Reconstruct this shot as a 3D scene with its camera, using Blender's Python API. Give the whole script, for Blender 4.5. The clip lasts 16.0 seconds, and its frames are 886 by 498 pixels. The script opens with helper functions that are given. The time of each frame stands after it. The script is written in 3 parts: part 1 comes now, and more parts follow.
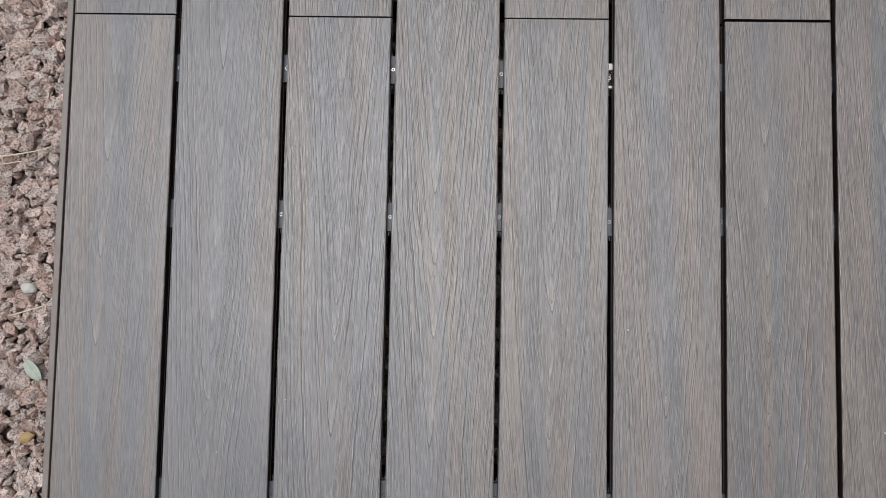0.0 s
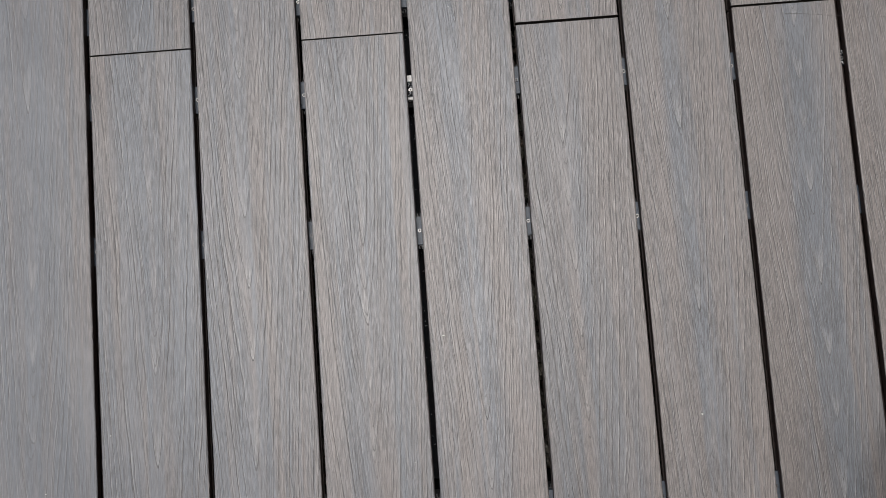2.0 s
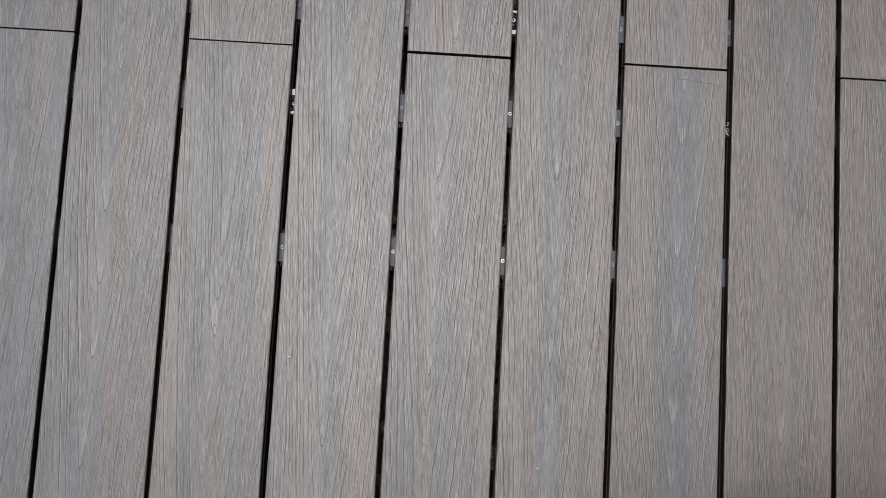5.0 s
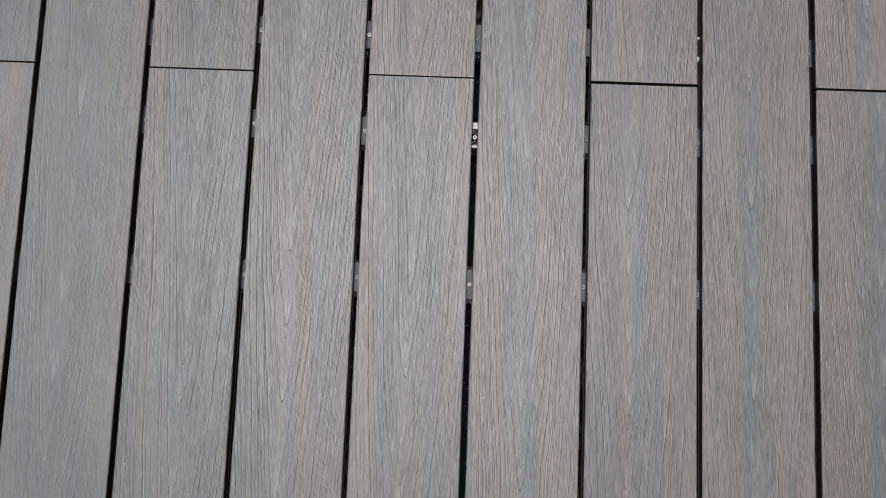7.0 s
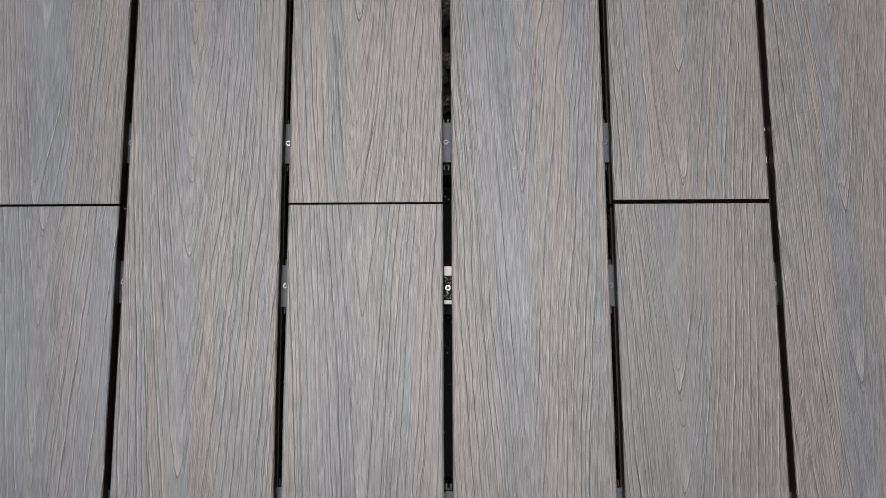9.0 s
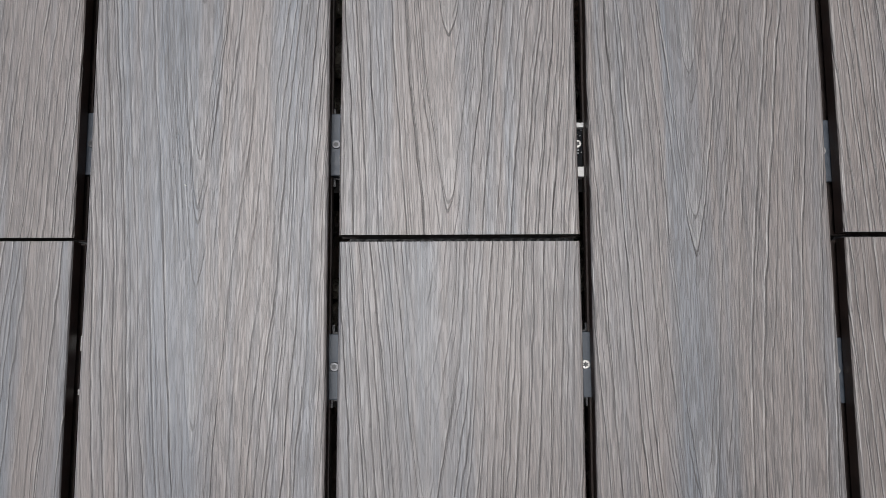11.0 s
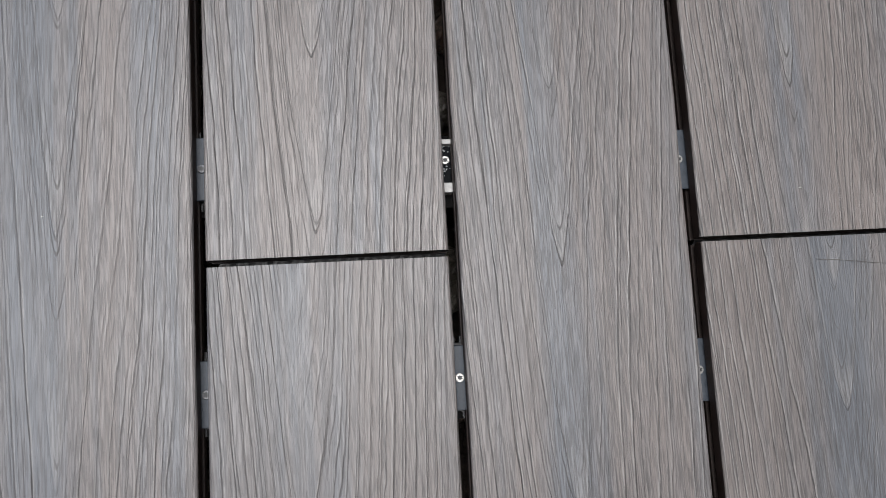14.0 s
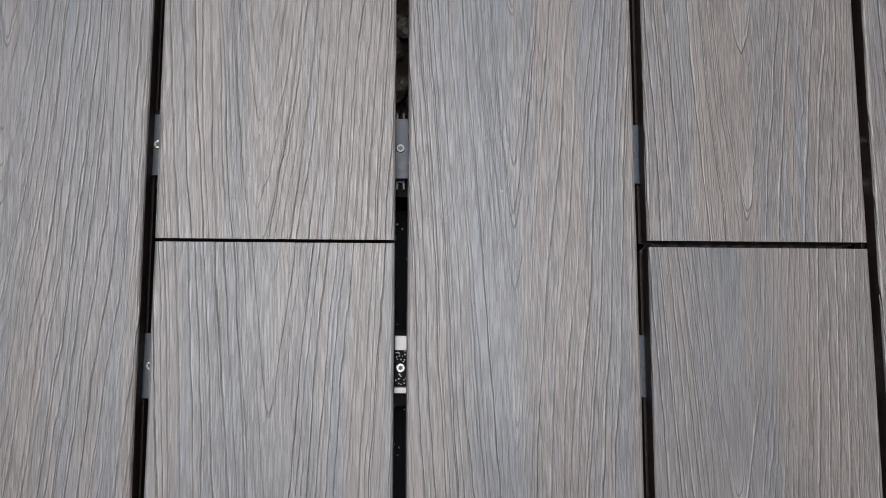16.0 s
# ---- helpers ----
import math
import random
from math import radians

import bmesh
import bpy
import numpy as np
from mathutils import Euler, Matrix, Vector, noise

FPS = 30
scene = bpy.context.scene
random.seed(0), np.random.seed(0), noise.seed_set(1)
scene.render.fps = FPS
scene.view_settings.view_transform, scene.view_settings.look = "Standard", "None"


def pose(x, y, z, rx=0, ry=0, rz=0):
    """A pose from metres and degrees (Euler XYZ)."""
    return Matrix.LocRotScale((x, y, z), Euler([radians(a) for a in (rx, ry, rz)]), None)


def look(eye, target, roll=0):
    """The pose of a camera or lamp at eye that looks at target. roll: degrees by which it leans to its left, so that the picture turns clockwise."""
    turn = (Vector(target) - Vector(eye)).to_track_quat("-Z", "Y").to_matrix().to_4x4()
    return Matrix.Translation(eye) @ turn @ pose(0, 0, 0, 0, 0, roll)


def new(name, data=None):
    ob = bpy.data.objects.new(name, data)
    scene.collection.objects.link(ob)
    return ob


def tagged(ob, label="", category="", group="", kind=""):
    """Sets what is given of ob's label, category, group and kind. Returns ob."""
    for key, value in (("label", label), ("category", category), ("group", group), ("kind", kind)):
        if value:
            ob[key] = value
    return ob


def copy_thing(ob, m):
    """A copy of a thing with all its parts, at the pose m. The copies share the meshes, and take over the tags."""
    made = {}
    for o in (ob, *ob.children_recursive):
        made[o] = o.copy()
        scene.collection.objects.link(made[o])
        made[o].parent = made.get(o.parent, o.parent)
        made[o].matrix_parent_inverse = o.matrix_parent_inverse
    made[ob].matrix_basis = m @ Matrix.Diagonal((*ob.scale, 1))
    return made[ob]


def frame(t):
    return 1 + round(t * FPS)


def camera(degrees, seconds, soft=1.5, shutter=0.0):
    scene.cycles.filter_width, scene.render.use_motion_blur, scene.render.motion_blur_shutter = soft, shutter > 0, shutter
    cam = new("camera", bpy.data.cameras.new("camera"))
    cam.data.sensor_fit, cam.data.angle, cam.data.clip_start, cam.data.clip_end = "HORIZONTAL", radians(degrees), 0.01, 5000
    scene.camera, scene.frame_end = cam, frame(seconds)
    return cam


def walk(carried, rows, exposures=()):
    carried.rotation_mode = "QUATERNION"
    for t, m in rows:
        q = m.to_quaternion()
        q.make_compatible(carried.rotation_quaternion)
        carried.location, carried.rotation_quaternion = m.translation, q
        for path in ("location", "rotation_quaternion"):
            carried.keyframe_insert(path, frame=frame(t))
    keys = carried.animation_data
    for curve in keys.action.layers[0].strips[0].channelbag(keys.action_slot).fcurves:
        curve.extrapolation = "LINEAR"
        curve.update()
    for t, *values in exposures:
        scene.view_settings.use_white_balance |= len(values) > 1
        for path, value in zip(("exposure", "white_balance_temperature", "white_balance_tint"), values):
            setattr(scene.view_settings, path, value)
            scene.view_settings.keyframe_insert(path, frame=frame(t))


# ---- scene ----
cam = camera(61.8, 16.0, soft=0.9, shutter=0.08)
PATH = [
    (0, (0.524, -0.37, 0.958), (0.472, -0.239, -1.037), -20.6),
    (0.5, (0.585, -0.371, 0.96), (0.534, -0.229, -1.035), -19.4),
    (1, (0.655, -0.367, 0.965), (0.601, -0.225, -1.029), -21.8),
    (1.5, (0.709, -0.371, 0.964), (0.667, -0.212, -1.029), -17.4),
    (2, (0.757, -0.378, 0.964), (0.732, -0.206, -1.029), -12.4),
    (2.5, (0.815, -0.383, 0.96), (0.809, -0.208, -1.032), -6.8),
    (3, (0.88, -0.413, 0.954), (0.89, -0.227, -1.037), -1.1),
    (3.2, (0.909, -0.422, 0.953), (0.921, -0.243, -1.039), -0.2),
    (4.25, (0.967, -0.379, 0.953), (0.996, -0.222, -1.038), 8.5),
    (5.3, (0.882, -0.335, 0.954), (0.903, -0.142, -1.037), 11.1),
    (5.5, (0.864, -0.342, 0.955), (0.87, -0.135, -1.034), 7.0),
    (6, (0.798, -0.346, 0.963), (0.783, -0.141, -1.026), 1.2),
    (6.5, (0.727, -0.352, 0.945), (0.701, -0.147, -1.044), -3.5),
    (7, (0.697, -0.328, 0.929), (0.662, -0.106, -1.058), -6.7),
    (7.5, (0.689, -0.248, 0.876), (0.655, -0.009, -1.109), -7.5),
    (8, (0.694, -0.202, 0.816), (0.658, 0.07, -1.166), -7.6),
    (8.2, (0.686, -0.186, 0.783), (0.654, 0.1, -1.196), -6.5),
    (10.3, (0.843, -0.07, 0.45), (0.862, 0.172, -1.535), 4.0),
    (10.5, (0.866, -0.061, 0.431), (0.888, 0.166, -1.556), 5.1),
    (11, (0.92, -0.053, 0.418), (0.931, 0.169, -1.569), 2.6),
    (11.5, (0.956, -0.046, 0.419), (0.978, 0.18, -1.568), 4.5),
    (12, (0.998, -0.059, 0.421), (1.029, 0.168, -1.566), 6.2),
    (12.5, (1.068, -0.061, 0.418), (1.14, 0.152, -1.569), 16.3),
    (13, (1.091, -0.06, 0.42), (1.201, 0.14, -1.567), 25.9),
    (13.5, (1.039, -0.047, 0.421), (1.183, 0.158, -1.563), 32.0),
    (14, (0.96, -0.048, 0.423), (1.135, 0.188, -1.556), 33.6),
    (14.5, (0.889, -0.05, 0.421), (1.065, 0.173, -1.559), 35.6),
    (15, (0.83, -0.05, 0.425), (1.003, 0.178, -1.554), 34.8),
    (15.5, (0.774, -0.054, 0.43), (0.933, 0.171, -1.551), 33.8),
    (16, (0.71, -0.052, 0.43), (0.849, 0.169, -1.553), 32.4),
]
walk(cam, [(t, look(eye, target, roll)) for t, eye, target, roll in PATH], exposures=[(0.0, 0.0, 6500, 10), (9.0, 0.0, 6500, 10), (10.5, -0.1, 6480, 10), (11.0, 0.0, 6350, 10), (16.0, 0.0, 6320, 10)])

# ---- light ----
def nodes_of(owner):
    owner.use_nodes = True
    owner.node_tree.nodes.clear()
    return owner.node_tree.nodes, owner.node_tree.links


SUN_ELEVATION, SUN_AZIMUTH = 81.5, 325.0   # degrees; azimuth clockwise from +y: the brighter sky lies almost overhead, on the gravel's side
world = bpy.data.worlds.new("overcast_sky")
scene.world = world
wn, wl = nodes_of(world)
sky = wn.new("ShaderNodeTexSky")
sky.sky_type, sky.sun_disc = "NISHITA", False
sky.sun_elevation, sky.sun_rotation = radians(SUN_ELEVATION), radians(SUN_AZIMUTH)
sky.dust_density = 4.0
pale = wn.new("ShaderNodeHueSaturation")
pale.inputs["Saturation"].default_value = 0.6
air = wn.new("ShaderNodeBackground")
air.inputs["Strength"].default_value = 0.066
out = wn.new("ShaderNodeOutputWorld")
wl.new(sky.outputs[0], pale.inputs["Color"])
wl.new(pale.outputs[0], air.inputs["Color"])
wl.new(air.outputs[0], out.inputs["Surface"])

sun = new("sun", bpy.data.lights.new("sun", "SUN"))
sun.data.energy, sun.data.angle, sun.data.color = 2.02, radians(40), (1.0, 0.99, 0.98)
a, e = radians(SUN_AZIMUTH), radians(SUN_ELEVATION)
sun.matrix_world = look((math.sin(a) * math.cos(e) * 20, math.cos(a) * math.cos(e) * 20, math.sin(e) * 20), (0, 0, 0))


# ---- materials ----
class Mat:
    """A node material with short ways to add and join nodes."""

    def __init__(self, name, rough=0.6, metal=0.0, color=(0.5, 0.5, 0.5), spec=0.5):
        self.m = bpy.data.materials.new(name)
        self.n, self.l = nodes_of(self.m)
        self.out = self.n.new("ShaderNodeOutputMaterial")
        self.b = self.n.new("ShaderNodeBsdfPrincipled")
        self.b.inputs["Roughness"].default_value = rough
        self.b.inputs["Metallic"].default_value = metal
        self.b.inputs["Base Color"].default_value = (*color, 1)
        self.b.inputs["Specular IOR Level"].default_value = spec
        self.l.new(self.b.outputs[0], self.out.inputs["Surface"])

    def set(self, socket, value):
        if hasattr(value, "is_output"):
            self.l.new(value, socket)
        elif value is not None:
            socket.default_value = value

    def math(self, op, x, y=None, clamp=False):
        k = self.n.new("ShaderNodeMath")
        k.operation, k.use_clamp = op, clamp
        self.set(k.inputs[0], x)
        self.set(k.inputs[1], y)
        return k.outputs[0]

    def xyz(self, x, y, z):
        k = self.n.new("ShaderNodeCombineXYZ")
        for s, v in zip(k.inputs, (x, y, z)):
            self.set(s, v)
        return k.outputs[0]

    def noise(self, vec, scale=1.0, detail=2.0, rough=0.5, distort=0.0):
        k = self.n.new("ShaderNodeTexNoise")
        self.set(k.inputs["Vector"], vec)
        k.inputs["Scale"].default_value, k.inputs["Detail"].default_value = scale, detail
        k.inputs["Roughness"].default_value, k.inputs["Distortion"].default_value = rough, distort
        return k.outputs[0]

    def voronoi(self, vec, scale):
        k = self.n.new("ShaderNodeTexVoronoi")
        self.set(k.inputs["Vector"], vec)
        k.inputs["Scale"].default_value = scale
        return k.outputs["Distance"], k.outputs["Color"]

    def span(self, value, lo, hi, a=0.0, b=1.0):
        k = self.n.new("ShaderNodeMapRange")
        k.interpolation_type = "SMOOTHSTEP"
        self.set(k.inputs[0], value)
        for i, v in enumerate((lo, hi, a, b)):
            self.set(k.inputs[i + 1], v)
        return k.outputs[0]

    def mix(self, f, a, b, mode="MIX"):
        k = self.n.new("ShaderNodeMix")
        k.data_type, k.blend_type = "RGBA", mode
        self.set(k.inputs[0], f)
        self.set(k.inputs[6], (*a, 1) if isinstance(a, tuple) else a)
        self.set(k.inputs[7], (*b, 1) if isinstance(b, tuple) else b)
        return k.outputs[2]

    def coords(self, kind="Object"):
        k = self.n.new("ShaderNodeTexCoord")
        return k.outputs[kind]

    def split(self, vec):
        k = self.n.new("ShaderNodeSeparateXYZ")
        self.set(k.inputs[0], vec)
        return k.outputs

    def random(self):
        return self.n.new("ShaderNodeObjectInfo").outputs["Random"]

    def island(self):
        return self.n.new("ShaderNodeNewGeometry").outputs["Random Per Island"]

    def bump(self, height, strength, distance):
        k = self.n.new("ShaderNodeBump")
        k.inputs["Strength"].default_value, k.inputs["Distance"].default_value = strength, distance
        self.set(k.inputs["Height"], height)
        self.l.new(k.outputs[0], self.b.inputs["Normal"])

    def color(self, value):
        self.set(self.b.inputs["Base Color"], value)

    def rough(self, value):
        self.set(self.b.inputs["Roughness"], value)


def composite_wood():
    """Capped composite with embossed cathedral grain, drawn in taupe and blue-grey streaks along the board."""
    m = Mat("composite_wood", 0.4, spec=0.75)
    x, y, _ = m.split(m.coords())
    info = m.n.new("ShaderNodeObjectInfo")
    r = info.outputs["Random"]
    own_tone, depth, value = m.split(info.outputs["Color"])      # each board's own lean from blue-grey (0) to taupe (1), and how deep its grain is pressed
    r2 = m.math("FRACT", m.math("MULTIPLY", r, 37.7))
    r3 = m.math("FRACT", m.math("MULTIPLY", r, 151.3))
    yy = m.math("ADD", y, m.math("MULTIPLY", r, 61.0))
    xr = m.math("ADD", x, m.math("MULTIPLY", r2, 9.0))

    def field(fx, fy, w, source, detail=2.0, rough=0.5):
        across = m.math("MULTIPLY", source, fx)      # slanted through the noise, so that its lattice shows no bands
        along = m.math("ADD", m.math("MULTIPLY", yy, fy), m.math("MULTIPLY", across, 0.37))
        deep = m.math("ADD", m.math("MULTIPLY", w, 7.0), m.math("MULTIPLY", across, 0.29))
        return m.noise(m.xyz(across, along, deep), detail=detail, rough=rough)

    sway = m.math("SUBTRACT", field(9.0, 1.6, r, xr), 0.5)
    wave = m.math("SUBTRACT", field(38.0, 8.0, r3, xr), 0.5)
    shiver = m.math("SUBTRACT", field(150.0, 42.0, r, xr), 0.5)
    bow = m.math("ADD", m.math("MULTIPLY", sway, 0.022), m.math("MULTIPLY", wave, 0.0065))
    wx = m.math("ADD", x, m.math("ADD", bow, m.math("MULTIPLY", shiver, 0.0019)))
    sx = m.math("ADD", x, m.math("MULTIPLY", bow, 0.15))      # straighter, for the fine grain
    # nested arches: their tips follow the heart line of the board
    heart = m.math("MULTIPLY", m.math("SUBTRACT", r3, 0.5), 0.030)
    off = m.math("DIVIDE", m.math("SUBTRACT", wx, heart), 0.069)
    u = m.math("SQRT", m.math("ADD", m.math("MULTIPLY", off, off), 0.0006))
    arch = m.math("MULTIPLY", m.math("POWER", u, 1.32), 8.8)
    phi = m.math("ADD", m.math("SUBTRACT", m.math("DIVIDE", yy, 0.105), arch), m.math("MULTIPLY", field(10.0, 1.9, r2, xr, 1.0), 3.0))

    def rings(freq, shake, inner, outer, keep):
        """Pressed lines along the arches, and a lit edge painted pale beside each."""
        count = m.math("ADD", m.math("MULTIPLY", phi, freq), shake)
        saw = m.math("FRACT", count)
        lot = m.math("FRACT", m.math("MULTIPLY", m.math("SINE", m.math("ADD", m.math("MULTIPLY", m.math("FLOOR", count), 12.99), m.math("MULTIPLY", r, 50.0))), 437.5))
        keep = m.math("MULTIPLY", keep, m.span(lot, 0.05, 0.60, 0.25, 1.0))      # some years are faint
        half = m.span(u, 0.0, 0.45, inner, outer)      # keeps the line as thin where the arch closes
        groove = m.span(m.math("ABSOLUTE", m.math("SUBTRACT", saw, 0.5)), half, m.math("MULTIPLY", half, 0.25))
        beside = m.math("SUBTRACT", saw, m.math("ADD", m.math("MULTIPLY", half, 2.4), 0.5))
        lit_lip = m.span(m.math("ABSOLUTE", beside), m.math("MULTIPLY", half, 2.0), m.math("MULTIPLY", half, 0.5))
        return m.math("MULTIPLY", groove, keep), m.math("MULTIPLY", lit_lip, keep)

    broken = m.span(field(30.0, 5.0, r3, xr), 0.36, 0.50, 0.50, 1.0)
    tips = m.span(field(9.0, 7.0, r, xr, 0.0), 0.34, 0.50, 0.55, 1.0)      # few arches close cleanly
    ring, lit_lip = rings(1.0, 0.0, 0.014, 0.050, m.math("MULTIPLY", broken, m.span(u, 0.02, 0.16, tips, 1.0)))
    patchy = m.math("MULTIPLY", m.span(field(44.0, 6.0, r, xr), 0.40, 0.52, 0.30, 1.0), m.span(u, 0.06, 0.24))
    ring_two, lit_lip_two = rings(1.6, m.math("MULTIPLY", field(34.0, 4.5, r2, xr, 1.0), 1.3), 0.024, 0.064, patchy)
    patchy = m.math("MULTIPLY", m.span(field(60.0, 8.0, r2, xr), 0.44, 0.56), m.span(u, 0.55, 0.20))
    ring_three, _ = rings(3.1, m.math("MULTIPLY", field(50.0, 6.0, r3, xr, 1.0), 2.0), 0.050, 0.100, patchy)

    inside = m.math("FRACT", phi)      # the pale patch within a closed tip
    spindle = m.math("MULTIPLY", m.math("MULTIPLY", m.span(inside, 0.52, 0.58), m.span(inside, 0.95, 0.62)), m.math("MULTIPLY", m.span(u, 0.11, 0.03), tips))

    # hair-fine straight pores between them
    worn = m.span(field(26.0, 5.0, r3, xr, 2.0), 0.30, 0.62, 0.55, 1.0)      # the cap is smoother in places
    fibre = field(1500.0, 62.0, r2, sx, 0.0)      # pressed dashes, and a glint painted pale for the lit ridges beside them
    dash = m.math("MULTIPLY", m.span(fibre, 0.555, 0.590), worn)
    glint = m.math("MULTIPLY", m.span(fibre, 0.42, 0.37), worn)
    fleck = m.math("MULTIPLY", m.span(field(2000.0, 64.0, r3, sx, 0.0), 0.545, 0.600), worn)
    hair = m.span(m.math("ABSOLUTE", m.math("SUBTRACT", field(520.0, 9.0, r, sx, 1.0), 0.5)), 0.030, 0.012)
    hair = m.math("MULTIPLY", hair, m.span(field(170.0, 24.0, r3, xr, 0.0), 0.46, 0.56))
    # slow streaks between taupe and blue-grey
    streak = field(24.0, 1.1, r3, m.math("ADD", wx, m.math("MULTIPLY", r, 3.0)), 3.0, 0.55)
    band = field(130.0, 2.6, r, wx, 2.0)
    tone = m.math("ADD", m.math("MULTIPLY", streak, 0.66), m.math("MULTIPLY", band, 0.34))
    tone = m.math("ADD", tone, m.math("MULTIPLY", m.math("SUBTRACT", own_tone, 0.5), 0.20))
    cool_heart = m.math("MULTIPLY", info.outputs["Alpha"], 0.30)      # on some boards the heart is blue-grey and the sides taupe
    tone = m.math("ADD", tone, m.math("MULTIPLY", m.math("SUBTRACT", m.math("MINIMUM", u, 1.0), 0.45), cool_heart))
    c = m.mix(m.span(tone, 0.37, 0.63), WOOD_COOL, WOOD_WARM)
    value = m.math("ADD", m.math("MULTIPLY", value, 0.4), 0.8)
    c = m.mix(1.0, c, m.xyz(value, value, value), "MULTIPLY")
    pressed = m.math("ADD", m.math("MULTIPLY", depth, 1.25), 0.20)
    for mask, strength, colour in ((glint, 0.11, WOOD_PALE), (lit_lip_two, 0.33, WOOD_PALE), (lit_lip, 0.48, WOOD_PALE), (spindle, 0.34, WOOD_PALE), (fleck, 0.36, WOOD_PORE),
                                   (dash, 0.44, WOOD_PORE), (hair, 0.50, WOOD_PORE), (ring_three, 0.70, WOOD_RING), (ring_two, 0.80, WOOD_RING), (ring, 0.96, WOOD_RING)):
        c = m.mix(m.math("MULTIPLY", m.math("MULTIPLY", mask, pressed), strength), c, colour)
    # faint dried-water blotches
    blot = m.span(m.noise(m.coords(), scale=9.0, detail=4.0, rough=0.6), 0.35, 0.7)
    c = m.mix(m.math("MULTIPLY", blot, 0.08), c, (0.40, 0.39, 0.38))
    m.color(c)
    low = m.math("ADD", m.math("MULTIPLY", dash, 0.35), m.math("MULTIPLY", ring_three, 0.5))
    low = m.math("ADD", low, m.math("ADD", m.math("MULTIPLY", ring_two, 0.8), ring))
    high = m.math("SUBTRACT", m.math("ADD", m.math("MULTIPLY", glint, 0.2), m.math("MULTIPLY", lit_lip, 0.3)), low)
    m.bump(m.math("MULTIPLY", high, pressed), 0.6, 0.0005)
    m.rough(m.span(fibre, 0.25, 0.75, 0.32, 0.42))
    return m.m


WOOD_COOL, WOOD_WARM = (0.186, 0.201, 0.224), (0.257, 0.224, 0.208)
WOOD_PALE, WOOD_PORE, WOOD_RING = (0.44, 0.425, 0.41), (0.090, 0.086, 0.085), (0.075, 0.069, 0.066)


def speckled(name, c1, c2, rough, bump_scale, bump_height, scale=60.0, per="none", spots=None):
    m = Mat(name, rough)
    co = m.coords()
    f = m.span(m.noise(co, scale=scale, detail=5.0, rough=0.65), 0.3, 0.7)
    c = m.mix(f, c1, c2)
    if per != "none":
        r = m.random() if per == "object" else m.island()
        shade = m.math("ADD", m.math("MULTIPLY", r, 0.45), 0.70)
        c = m.mix(1.0, c, m.xyz(shade, shade, shade), "MULTIPLY")
        hue = m.math("FRACT", m.math("MULTIPLY", r, 23.3))
        c = m.mix(m.span(hue, 0.35, 0.9, 0.0, 0.75), c, spots[1])
        c = m.mix(m.span(hue, 0.20, 0.05, 0.0, 0.45), c, (0.44, 0.25, 0.20))
        c = m.mix(m.span(m.noise(co, scale=380.0, detail=3.0, rough=0.6), 0.50, 0.60, 0.0, 0.75), c, spots[0])
        c = m.mix(m.span(m.noise(co, scale=240.0, detail=2.0), 0.60, 0.70, 0.0, 0.6), c, (0.58, 0.54, 0.51))
    m.color(c)
    m.bump(m.noise(co, scale=bump_scale, detail=5.0, rough=0.65), 0.8, bump_height)
    m.rough(m.span(f, 0.0, 1.0, rough - 0.08, min(1.0, rough + 0.08)))
    return m.m


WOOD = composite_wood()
CORE = speckled("dark_brown_core", (0.030, 0.021, 0.018), (0.055, 0.036, 0.030), 0.55, 300, 0.0004, 90)
TRIM = speckled("taupe_trim", (0.21, 0.182, 0.170), (0.27, 0.240, 0.226), 0.45, 400, 0.0003, 40)
JOIST = speckled("charcoal_joist", (0.008, 0.008, 0.008), (0.016, 0.015, 0.015), 0.85, 200, 0.0006, 50)
CLIP = speckled("slate_plastic", (0.046, 0.058, 0.075), (0.078, 0.093, 0.115), 0.48, 500, 0.0002, 160)
BLACK = speckled("black_plastic", (0.012, 0.013, 0.015), (0.022, 0.023, 0.026), 0.4, 300, 0.0003, 120)
MATT_BLACK = speckled("matt_black_plastic", (0.010, 0.011, 0.013), (0.016, 0.017, 0.020), 0.75, 300, 0.0002, 120)
for dull in (JOIST, MATT_BLACK):
    dull.node_tree.nodes["Principled BSDF"].inputs["Specular IOR Level"].default_value = 0.15
RUBBER = speckled("black_rubber", (0.014, 0.014, 0.015), (0.028, 0.028, 0.030), 0.35, 300, 0.0003, 120)
WHITE = speckled("white_plastic", (0.74, 0.72, 0.69), (0.86, 0.85, 0.83), 0.5, 300, 0.0003, 160)
STEEL = speckled("steel", (0.50, 0.49, 0.47), (0.66, 0.65, 0.63), 0.32, 600, 0.0002, 300)
STEEL.node_tree.nodes["Principled BSDF"].inputs["Metallic"].default_value = 0.85


def screw_steel():
    """Screw heads, some bright and some dulled."""
    m = Mat("screw_steel", 0.35, 0.8)
    f = m.split(m.n.new("ShaderNodeObjectInfo").outputs["Color"])[0]
    c = m.mix(f, (0.07, 0.075, 0.085), (0.46, 0.45, 0.43))
    m.color(m.mix(m.span(m.noise(m.coords(), scale=900.0, detail=3.0), 0.4, 0.7, 0.0, 0.5), c, (0.12, 0.11, 0.10)))
    return m.m


